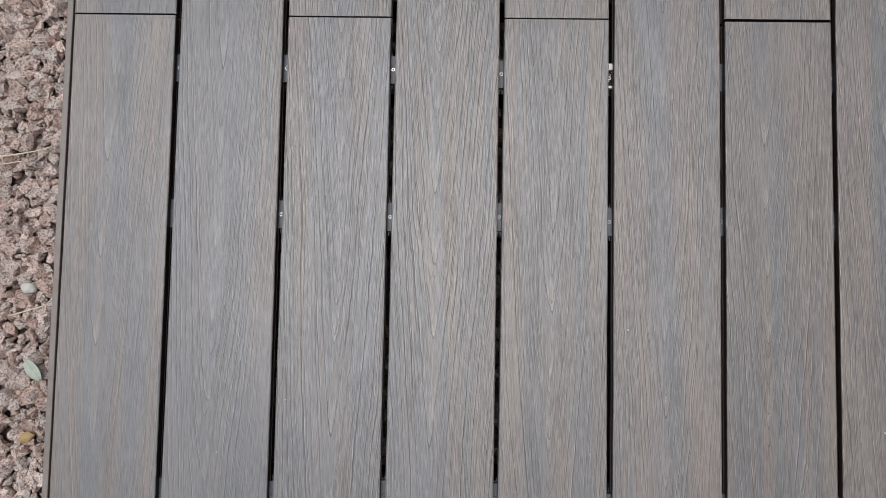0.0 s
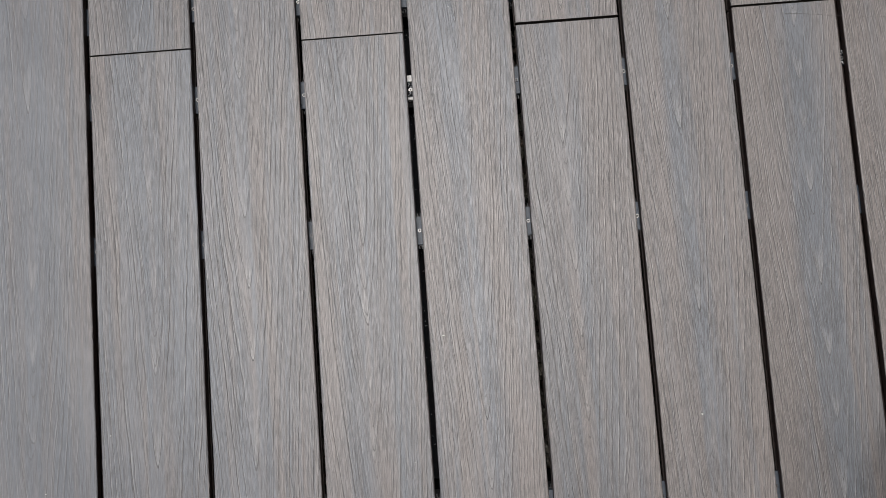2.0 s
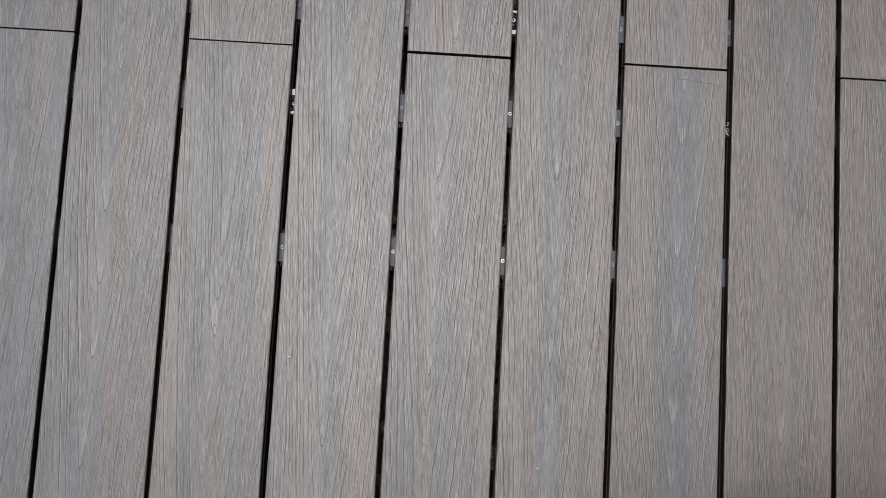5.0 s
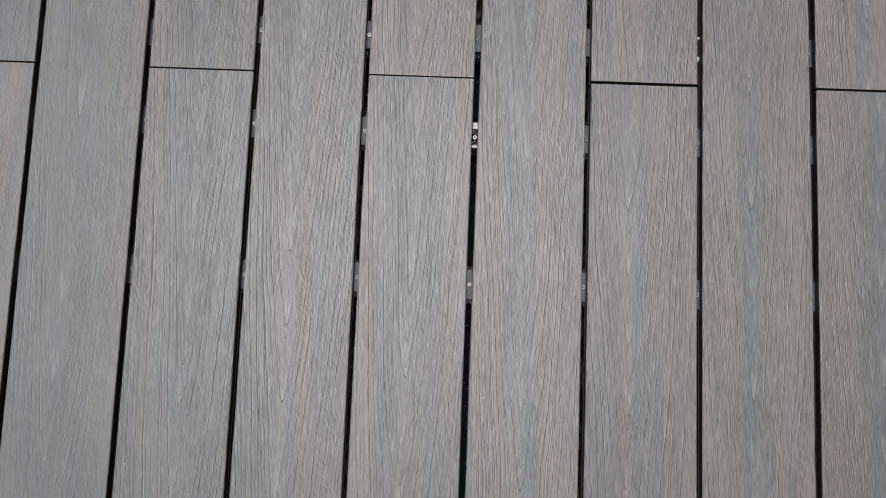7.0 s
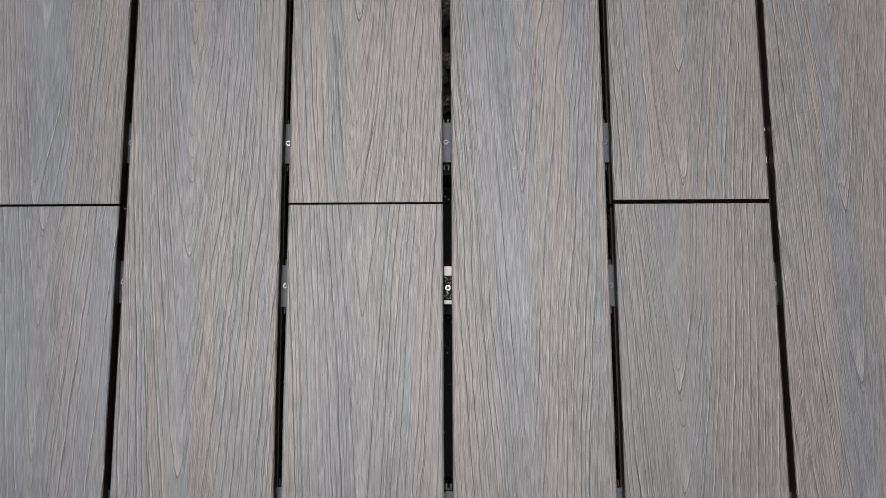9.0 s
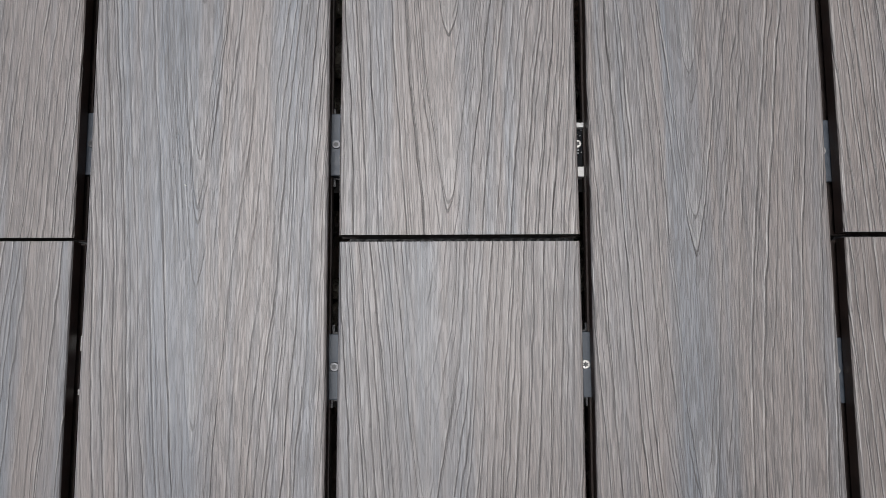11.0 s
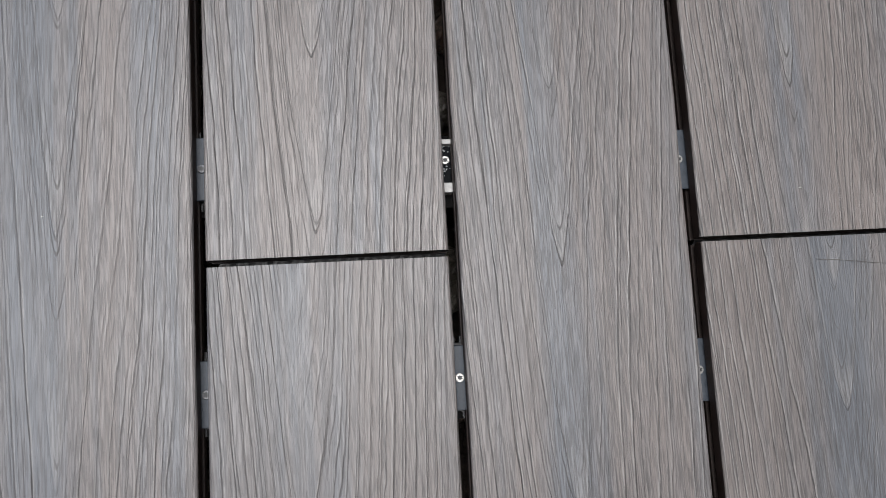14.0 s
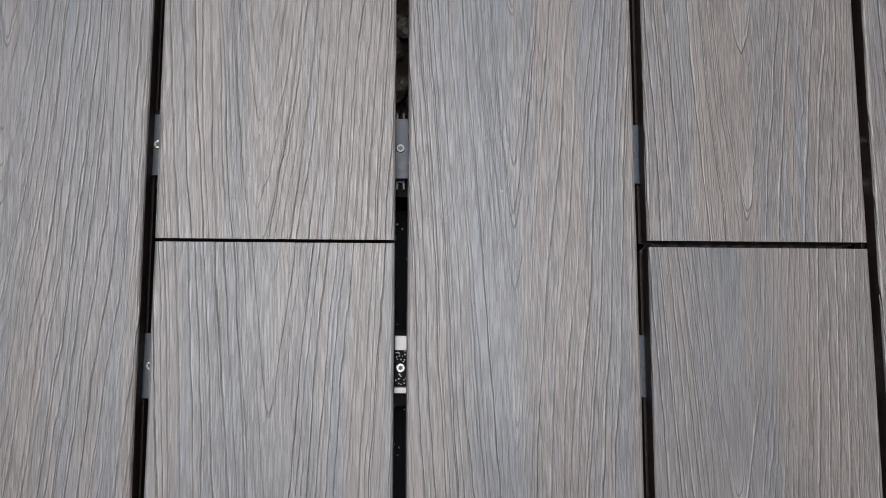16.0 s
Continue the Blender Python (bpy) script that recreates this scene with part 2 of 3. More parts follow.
SCREW = screw_steel()
DROP = Mat("wet_grit", 0.06, 0.0, (0.66, 0.68, 0.70), 1.0).m
GRANITE_SPOTS = ((0.10, 0.072, 0.066), (0.64, 0.575, 0.54))
STONE = speckled("pink_granite", (0.62, 0.465, 0.41), (0.86, 0.745, 0.685), 0.9, 420, 0.0030, 140, "object", GRANITE_SPOTS)
STONES = speckled("pink_granite_chips", (0.62, 0.465, 0.41), (0.86, 0.745, 0.685), 0.9, 420, 0.0030, 140, "island", GRANITE_SPOTS)
# round gravel, its colour darkened for the shade under the deck
RIVER = speckled("shade_dark_river_gravel", (0.16, 0.135, 0.11), (0.30, 0.26, 0.215), 0.55, 300, 0.0008, 60, "island", ((0.10, 0.085, 0.07), (0.33, 0.31, 0.26)))
CHALK = speckled("white_stone", (0.55, 0.56, 0.52), (0.68, 0.68, 0.64), 0.6, 200, 0.001, 80)
OCHRE = speckled("ochre_stone", (0.42, 0.29, 0.13), (0.52, 0.38, 0.20), 0.7, 200, 0.0015, 90)
# fine grit below the chips, with their crevice shade put into its colour
GRIT = speckled("shade_dark_grit", (0.07, 0.050, 0.042), (0.20, 0.15, 0.13), 0.95, 260, 0.004, 220)
# soil toned dark to give the shade in the crevices between stones
SOIL = speckled("shade_dark_soil", (0.045, 0.034, 0.029), (0.10, 0.075, 0.062), 0.9, 200, 0.003, 60)
STRAW = speckled("dry_straw", (0.66, 0.55, 0.40), (0.82, 0.72, 0.56), 0.6, 300, 0.0003, 60)
FIBRE = speckled("dark_plant_fibre", (0.11, 0.10, 0.095), (0.22, 0.20, 0.185), 0.6, 300, 0.0002, 200)
DIRT = speckled("packed_dirt", (0.075, 0.066, 0.060), (0.15, 0.135, 0.125), 0.9, 400, 0.0012, 120)
LEAF = speckled("pale_green_leaf", (0.38, 0.45, 0.38), (0.48, 0.54, 0.47), 0.55, 260, 0.0004, 90)
RATTAN = speckled("bleached_rattan", (0.78, 0.61, 0.42), (0.97, 0.86, 0.68), 0.42, 260, 0.0009, 90)
RATTAN_DARK = speckled("brown_rattan_stake", (0.58, 0.44, 0.28), (0.80, 0.66, 0.46), 0.5, 160, 0.0006, 60)
BLOCKER_BROWN = speckled("brown_blocker_wall", (0.19, 0.125, 0.085), (0.24, 0.165, 0.12), 0.85, 120, 0.002, 8)


def gravel_ground():
    """Close-packed chips seen from afar."""
    m = Mat("gravel_ground", 0.9)
    co = m.coords()
    d, cell = m.voronoi(co, 38.0)
    grey = m.split(cell)[0]
    c = m.mix(grey, (0.40, 0.285, 0.245), (0.56, 0.46, 0.41))
    # cell borders coloured dark, as shade between the chips
    c = m.mix(m.span(d, 0.42, 0.72), c, (0.16, 0.12, 0.105))
    c = m.mix(m.span(m.noise(co, scale=1.6, detail=4.0), 0.35, 0.7, 0.0, 0.35), c, (0.38, 0.33, 0.29))
    m.color(c)
    m.bump(m.span(d, 0.75, 0.05), 0.9, 0.012)
    return m.m


GROUND = gravel_ground()


# ---- mesh helpers ----
def mesh(name, verts, faces, mats, index=None, smooth=False):
    me = bpy.data.meshes.new(name)
    me.from_pydata(verts, [], faces)
    for k in mats:
        me.materials.append(k)
    if index is not None:
        me.polygons.foreach_set("material_index", index)
    me.polygons.foreach_set("use_smooth", [smooth] * len(me.polygons))
    me.update()
    return me


def child(name, me, parent, m=None, label=""):
    ob = new(name, me)
    ob.parent = parent
    if m is not None:
        ob.matrix_basis = m
    return tagged(ob, label)


def part(name, bm, material, parent, label="", smooth=False):
    bmesh.ops.recalc_face_normals(bm, faces=bm.faces)
    me = bpy.data.meshes.new(name)
    bm.to_mesh(me)
    bm.free()
    me.materials.append(material)
    me.polygons.foreach_set("use_smooth", [smooth] * len(me.polygons))
    return child(name, me, parent, None, label)


def add_box(bm, x0, x1, y0, y1, z0, z1, bevel=0.0):
    made = bmesh.ops.create_cube(bm, size=1.0, matrix=Matrix.Translation(((x0 + x1) / 2, (y0 + y1) / 2, (z0 + z1) / 2)) @ Matrix.Diagonal((x1 - x0, y1 - y0, z1 - z0, 1)))
    if bevel:
        edges = {e for v in made["verts"] for e in v.link_edges}
        bmesh.ops.bevel(bm, geom=list(edges), offset=bevel, segments=2, affect="EDGES", profile=0.5)
    return bm


def box(*size, bevel=0.0):
    return add_box(bmesh.new(), *size, bevel=bevel)


def tube(points, radius, sides=6, closed=False):
    """Vertices and faces of a round strand along points; radius may taper."""
    verts, faces, n = [], [], len(points)
    for i, p in enumerate(points):
        q0 = points[i - 1] if (i or closed) else points[0]
        q1 = points[(i + 1) % n] if (i + 1 < n or closed) else points[-1]
        d = (Vector(q1) - Vector(q0)).normalized()
        s = d.cross(Vector((0, 0, 1)))
        s = s.normalized() if s.length > 0.1 else d.cross(Vector((1, 0, 0))).normalized()
        w = s.cross(d)
        r = radius(i / max(1, n - 1)) if callable(radius) else radius
        for k in range(sides):
            g = 2 * math.pi * k / sides
            verts.append(tuple(Vector(p) + r * (math.cos(g) * s + math.sin(g) * w)))
    for i in range(n if closed else n - 1):
        j = (i + 1) % n
        for k in range(sides):
            l = (k + 1) % sides
            faces.append((i * sides + k, i * sides + l, j * sides + l, j * sides + k))
    if not closed:
        faces += [tuple(range(sides))[::-1], tuple((n - 1) * sides + k for k in range(sides))]
    return verts, faces


# ---- sizes ----
WIDE, THICK, HALF = 0.1373, 0.023, 1.8
CENTRES = [0.067, 0.2115, 0.356, 0.4998, 0.6433, 0.788, 0.9318, 1.0755, 1.2205, 1.3655]
CENTRES += [CENTRES[-1] + 0.1442 * k for k in range(1, 11)]
BOARDS = len(CENTRES)
EDGE_X = CENTRES[-1] + WIDE / 2
JOISTS = (1.76, 1.497, 1.136, 0.776, 0.413, 0.0532, -0.074, -0.267, -0.628, -0.99, -1.35, -1.71)
GROUND_Z, BED_Z = -0.150, -0.040

# ---- ground ----
verts = [(x, y, GROUND_Z) for y in np.linspace(-400, 400, 9) for x in np.linspace(-400, 400, 9)]
faces = [(j * 9 + i, j * 9 + i + 1, j * 9 + i + 10, j * 9 + i + 9) for j in range(8) for i in range(8)]
ground = tagged(new("ground", mesh("ground", verts, faces, [GROUND])), "wide flat gravelled ground of pinkish stone", "ground", kind="structure")

# ---- plain walls out of view, added to block sky light on two sides ----
for name, size in (("wall_east", (3.05, 3.3, -2.15, 3.2, GROUND_Z, 5.4)), ("wall_south", (0.5, 3.047, -2.15, -1.9, GROUND_Z, 3.6))):
    wall = part(name, box(*size), BLOCKER_BROWN, None)
    tagged(wall, "plain warm brown wall added out of view to block sky light", "wall", kind="structure")

# ---- deck ----
deck = tagged(new("deck"), "weathered grey-brown composite deck with dark open gaps", "deck", kind="structure")
for y in JOISTS:
    part("joist", box(0.001, EDGE_X - 0.001, y - 0.0225, y + 0.0225, GROUND_Z, -THICK - 0.0005), JOIST, deck, "charcoal joist under the boards")
for n, size in (("edge_trim", (-0.0125, -0.0045, -HALF - 0.012, HALF + 0.012, GROUND_Z + 0.002, -0.001)),
                ("edge_trim", (EDGE_X + 0.0025, EDGE_X + 0.0115, -HALF - 0.012, HALF + 0.012, GROUND_Z + 0.002, -0.001)),
                ("edge_trim", (-0.002, EDGE_X + 0.002, -HALF - 0.012, -HALF - 0.003, GROUND_Z + 0.002, -0.001)),
                ("edge_trim", (-0.002, EDGE_X + 0.002, HALF + 0.003, HALF + 0.012, GROUND_Z + 0.002, -0.001))):
    part(n, box(*size, bevel=0.0012), TRIM, deck, "slim taupe edging strip")

# ---- gravel bed beside the deck ----
bed = tagged(new("gravel_bed", None), "loose bed of pinkish crushed granite beside the deck", "gravel", kind="structure")
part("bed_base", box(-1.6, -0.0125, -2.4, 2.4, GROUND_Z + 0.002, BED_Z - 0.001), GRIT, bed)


def chip(seed, finer=2):
    """One crushed stone, about 1 across: a shard cut by flat breaks, with a pitted face."""
    rng = random.Random(seed)
    bm = bmesh.new()
    bmesh.ops.create_icosphere(bm, subdivisions=finer, radius=0.5)
    flat = (1.1, rng.uniform(0.65, 0.95), rng.uniform(0.55, 0.85))
    cuts = [(Vector([rng.gauss(0, 1) for _ in range(3)]).normalized(), rng.uniform(0.15, 0.33)) for _ in range(12)]
    shift = Vector((seed * 3.1, 0, 0))
    for v in bm.verts:
        for n, d in cuts:
            over = v.co.dot(n) - d
            if over > 0:
                v.co -= n * over
        v.co += 0.07 * noise.noise_vector(v.co * 3.2 + shift)
        v.co *= 1.0 + 0.08 * noise.noise(v.co * 9.0 + shift) + (0.13 * noise.noise(v.co * 19.0 + shift) if finer > 2 else 0.0)
        v.co = Vector([a * b for a, b in zip(v.co, flat)])
    bm.verts.index_update()
    v, f = [x.co.copy() for x in bm.verts], [[x.index for x in g.verts] for g in bm.faces]
    bm.free()
    return v, f


def pebble_shape(seed):
    """One worn pebble, about 1 across."""
    rng = random.Random(seed)
    bm = bmesh.new()
    bmesh.ops.create_icosphere(bm, subdivisions=2, radius=0.5)
    flat = (1.1, rng.uniform(0.65, 0.9), rng.uniform(0.5, 0.75))
    for v in bm.verts:
        v.co *= 1.0 + 0.30 * noise.noise(v.co * 2.2 + Vector((seed * 3.1, 0, 0)))
        v.co = Vector([a * b for a, b in zip(v.co, flat)])
    bm.verts.index_update()
    v, f = [x.co.copy() for x in bm.verts], [[x.index for x in g.verts] for g in bm.faces]
    bm.free()
    return v, f


CHIPS = [chip(s) for s in range(14)]
FINE_CHIPS = [chip(s, 3) for s in range(60, 74)]
ROUND_CHIPS = [pebble_shape(s) for s in range(80, 90)]
PLAIN_CHIPS = [chip(s, 1) for s in range(40, 50)]


def heap(name, label, region, step, z, sizes, material, parent, seed, kinds=CHIPS):
    """Many loose chips in one mesh."""
    rng = random.Random(seed)
    verts, faces = [], []
    x0, x1, y0, y1 = region
    for i in range(int((x1 - x0) / step)):
        for j in range(int((y1 - y0) / step)):
            s = rng.uniform(*sizes)
            v, f = kinds[rng.randrange(len(kinds))]
            m = pose(x0 + (i + rng.random()) * step, y0 + (j + rng.random()) * step, z + rng.uniform(-0.004, 0.004), rng.uniform(0, 360), rng.uniform(0, 360), rng.uniform(0, 360))
            o = len(verts)
            verts += [tuple(m @ (p * s)) for p in v]
            faces += [[o + k for k in g] for g in f]
    ob = child(name, mesh(name, verts, faces, [material]), parent, None, label)
    return tagged(ob, kind="stuff")


heap("loose_chips", "pinkish crushed granite chips", (-0.42, -0.11, -0.95, 0.55), 0.0165, BED_Z + 0.008, (0.026, 0.044), STONES, bed, 3)
for area, seed in (((-1.58, -0.42, -2.38, 2.38), 13), ((-0.42, -0.03, -2.38, -0.95), 14), ((-0.42, -0.03, 0.55, 2.38), 15)):
    heap("far_chips", "pinkish crushed granite chips", area, 0.027, BED_Z + 0.008, (0.028, 0.046), STONES, bed, seed, PLAIN_CHIPS)
heap("lower_chips", "pinkish crushed granite chips", (-0.135, -0.022, -0.95, 0.45), 0.0105, BED_Z + 0.006, (0.018, 0.029), STONES, bed, 4)
UNDER_Z = -0.112
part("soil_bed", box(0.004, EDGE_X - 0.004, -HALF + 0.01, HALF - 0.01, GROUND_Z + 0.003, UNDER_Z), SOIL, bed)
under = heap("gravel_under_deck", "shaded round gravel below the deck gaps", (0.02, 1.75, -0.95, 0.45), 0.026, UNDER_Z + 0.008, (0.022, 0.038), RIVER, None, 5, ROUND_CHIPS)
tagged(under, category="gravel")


# ---- a strip of black membrane below one gap, wet in specks ----
membrane = part("membrane", box(0.668, 0.764, -0.60, 0.028, -0.066, -0.060), MATT_BLACK, deck, "black ground membrane below the gap")
rng = random.Random(17)
bm = bmesh.new()
for _ in range(90):
    bmesh.ops.create_icosphere(bm, subdivisions=1, radius=rng.uniform(0.0003, 0.0008), matrix=Matrix.Translation((rng.uniform(0.708, 0.723), rng.uniform(-0.59, 0.02), -0.0598)))
tagged(part("wet_specks", bm, DROP, membrane, "glistening specks of water", smooth=True), kind="stuff")


# ---- things on the gravel ----
def oval_leaf():
    leaf = tagged(new("leaf"), "pale green oval fallen leaf lying on the gravel", "leaf")
    verts, faces, n = [], [], 12
    for i in range(n + 1):
        s = i / n
        w = 0.0098 * math.sin(math.pi * min(1, s * 0.96 + 0.02)) ** 0.55
        for k in range(-2, 3):
            verts.append((w * k / 2, (s - 0.5) * 0.036, 0.0016 * (k / 2) ** 2 - 0.002 * (2 * s - 1) ** 2))
    for i in range(n):
        for k in range(4):
            a = i * 5 + k
            faces.append((a, a + 1, a + 6, a + 5))
    blade = child("blade", mesh("blade", verts, faces, [LEAF], smooth=True), leaf)
    thick = blade.modifiers.new("thickness", "SOLIDIFY")
    thick.thickness = 0.0005
    v, f = tube([(0, (s / 6 - 0.5) * 0.035, 0.0004 - 0.002 * (s / 3 - 1) ** 2) for s in range(7)], 0.0004, 5)
    child("midrib", mesh("midrib", v, f, [LEAF], smooth=True), leaf)
    return leaf


oval_leaf().matrix_basis = pose(-0.0365, -0.475, BED_Z + 0.033, 4, -6, 38) @ Matrix.Scale(0.9, 4)


def pebble(label, size, at, material, seed, name="pebble"):
    bm = bmesh.new()
    bmesh.ops.create_icosphere(bm, subdivisions=3, radius=0.5)
    for v in bm.verts:
        v.co *= 1 + 0.28 * noise.noise(v.co * 2.6 + Vector((seed, 0, 0)))
        v.co = Vector((v.co.x * size[0], v.co.y * size[1], v.co.z * size[2]))
    me = bpy.data.meshes.new(name)
    bm.to_mesh(me)
    bm.free()
    me.materials.append(material)
    me.polygons.foreach_set("use_smooth", [True] * len(me.polygons))
    ob = tagged(new(name, me), label, "stone")
    ob.matrix_basis = pose(*at)
    return ob


pebble("small rounded white pebble on the gravel", (0.020, 0.015, 0.013), (-0.0535, -0.368, BED_Z + 0.022, 0, 0, 5), CHALK, 3)
pebble("small ochre yellow stone on the gravel", (0.022, 0.013, 0.012), (-0.046, -0.564, BED_Z + 0.023, 0, 0, 28), OCHRE, 8)


def stalk(points, radius):
    v, f = tube(points, lambda s: radius * (1 - 0.5 * s), 6)
    return tagged(new("straw_stalk", mesh("straw_stalk", v, f, [STRAW], smooth=True)), "thin dry straw stalk lying across the gravel", "straw", "straw stalks")


Z_STALK = BED_Z + 0.033
stalk([(-0.110, -0.194, Z_STALK - 0.003), (-0.075, -0.190, Z_STALK), (-0.045, -0.185, Z_STALK + 0.002), (-0.026, -0.178, Z_STALK)], 0.0013)
stalk([(-0.110, -0.205, Z_STALK - 0.004), (-0.075, -0.200, Z_STALK - 0.001), (-0.055, -0.198, Z_STALK)], 0.0009)
stalk([(-0.074, -0.405, Z_STALK - 0.003), (-0.052, -0.399, Z_STALK), (-0.016, -0.388, Z_STALK + 0.003)], 0.0013)
stalk([(-0.105, -0.045, Z_STALK - 0.003), (-0.070, -0.034, Z_STALK), (-0.040, -0.036, Z_STALK)], 0.0008)


# ---- clips in the gaps ----
def screw_parts(parent, z):
    bm = bmesh.new()
    bmesh.ops.create_cone(bm, cap_ends=True, segments=20, radius1=0.0029, radius2=0.0024, depth=0.0012, matrix=Matrix.Translation((0, 0, z)))
    screw = part("screw", bm, SCREW, parent, "star-drive steel screw")
    star = [((0.0018 if k % 2 else 0.0011) * math.cos(k * math.pi / 6), (0.0018 if k % 2 else 0.0011) * math.sin(k * math.pi / 6)) for k in range(12)]
    verts = [(x, y, z + 0.0002) for x, y in star] + [(x, y, z + 0.0008) for x, y in star]
    faces = [tuple(range(12))[::-1], tuple(range(12, 24))] + [(k, (k + 1) % 12, 12 + (k + 1) % 12, 12 + k) for k in range(12)]
    child("star_recess", mesh("star_recess", verts, faces, [BLACK]), screw)
    return screw


def deck_clip():
    clip = tagged(new("deck_clip"), "slate-grey plastic deck clip with a steel screw", "clip", "clips between the boards")
    bm = box(-0.0085, 0.0085, -0.0187, 0.0187, -0.0148, -0.0120, bevel=0.0004)
    add_box(bm, -0.0026, 0.0026, -0.0187, 0.0187, -0.0235, -0.0148)
    part("body", bm, CLIP, clip)
    for s in (-1, 1):
        bm = box(-0.0026, 0.0026, *sorted((s * 0.0189, s * 0.0199)), -0.0222, -0.0186)
        for x in (-0.0026, 0.0014):      # two prongs
            add_box(bm, x, x + 0.0012, *sorted((s * 0.0199, s * 0.0240)), -0.0222, -0.0190)
        part("end_lug", bm, BLACK, clip)
    screw_parts(clip, -0.0117)
    return clip


def padded_clip(seed, low, high):
    """A low clip on the joist. low, high: where the pads at its two ends begin and stop."""
    label = "black deck clip with white end pads and wet grit" if low else "low black deck clip speckled with wet grit"
    clip = tagged(new("deck_clip"), label, "clip", "clips between the boards")
    part("body", box(-0.0036, 0.0036, low[1] + 0.0004 if low else -0.0108, high[0] - 0.0004 if low else 0.0108, -0.0232, -0.0182, bevel=0.0008), MATT_BLACK, clip)
    if low:
        for y0, y1 in (low, high):
            part("end_pad", box(-0.0036, 0.0036, y0, y1, -0.0232, -0.0145, bevel=0.0003), WHITE, clip, "small white plastic pad")
    rng = random.Random(seed)
    bm = bmesh.new()
    for _ in range(26 if low else 14):
        y = rng.uniform(0.0035, 0.0100) * rng.choice((-1, 1))
        bmesh.ops.create_icosphere(bm, subdivisions=1, radius=rng.uniform(0.0003, 0.0007 if low else 0.0012), matrix=Matrix.Translation((rng.uniform(-0.0030, 0.0030), y, -0.0181)))
    tagged(part("wet_grit", bm, DROP, clip, "glistening specks of wet grit", smooth=True), kind="stuff")
    screw_parts(clip, -0.0178)
    return clip


first = deck_clip()
rng = random.Random(11)
padded = {(4, 6): (1, (-0.0147, -0.0113), (0.0105, 0.0190)), (6, 5): (2, (-0.0206, -0.0146), (0.0094, 0.0123)), (8, 6): (3, None, None)}   # gap, joist
missing = {(8, 8)}
bright = {(0, 6), (1, 6), (1, 7), (2, 5), (2, 6), (3, 5), (4, 6), (6, 5), (6, 6), (6, 7), (7, 5), (7, 6), (8, 5), (8, 6)}      # screws that still shine
fair = {(2, 7), (3, 6), (4, 7), (5, 7), (7, 7)}
# millimetres by which single clips sit off their joist's line
NUDGE = {(0, 6): 6, (0, 7): 2, (1, 6): 7, (1, 7): 3, (2, 5): 7, (2, 6): 6.5, (2, 7): 2, (3, 5): 5.3, (3, 6): 2.3, (3, 7): 4, (4, 5): 5.5, (4, 6): 0.3, (4, 7): 0, (4, 8): -7, (5, 5): 4.5, (5, 6): 1.2,
         (5, 7): 2.5, (5, 8): -4, (6, 5): 5.8, (6, 6): 2, (6, 7): -1.5, (6, 8): -3, (7, 5): -0.2, (7, 6): -2, (7, 7): 2, (7, 8): 0, (8, 5): 3.8}
placed = False
for g in range(BOARDS - 1):
    for j, y in enumerate(JOISTS):
        m = pose((CENTRES[g] + CENTRES[g + 1]) / 2 + rng.uniform(-0.0006, 0.0006), y + NUDGE.get((g, j), rng.uniform(-3.0, 3.0)) / 1000, rng.uniform(-0.0004, 0.0003), 0, 0, rng.uniform(-1, 1))
        if (g, j) == (8, 6):
            m = Matrix.Translation((0.0018, 0, 0.0065)) @ m
        if (g, j) in padded:
            clip = padded_clip(*padded[(g, j)])
        elif (g, j) in missing:
            continue
        elif not placed:
            clip, placed = first, True
        else:
            clip = copy_thing(first, m)
        clip.matrix_basis = m
        shine = 1.0 if (g, j) in bright else 0.45 if (g, j) in fair else rng.uniform(0.0, 0.15)
        for piece in clip.children:
            if piece.name.startswith("screw"):
                piece.color = (shine, shine, shine, 1.0)


# ---- wicker basket ----
BX0, BX1, BY0, BY1 = 1.281, 1.74, -1.12, -0.547
# the upper part is out of view, made tall to shade the deck
B_LOW, B_HIGH, ROUND = 0.082, 0.75, 0.034


def rounded_loop(x0, x1, y0, y1, r, step):
    """Points and outward normals round a rectangle with round corners, counter-clockwise."""
    pts = []
    arcs = (((x1 - r, y1 - r), 0), ((x0 + r, y1 - r), 90), ((x0 + r, y0 + r), 180), ((x1 - r, y0 + r), 270))
    for k, ((cx, cy), a0) in enumerate(arcs):
        n = max(4, round(r * math.pi / 2 / step))
        for i in range(n + 1):
            g = radians(a0 + 90 * i / n)
            pts.append(((cx + r * math.cos(g), cy + r * math.sin(g)), (math.cos(g), math.sin(g))))
        (nx, ny), a1 = arcs[(k + 1) % 4]
        g = radians(a0 + 90)
        p, q = (cx + r * math.cos(g), cy + r * math.sin(g)), (nx + r * math.cos(g), ny + r * math.sin(g))
        n = max(2, round(math.dist(p, q) / step))
        for i in range(1, n):
            pts.append(((p[0] + (q[0] - p[0]) * i / n, p[1] + (q[1] - p[1]) * i / n), (math.cos(g), math.sin(g))))
    return pts


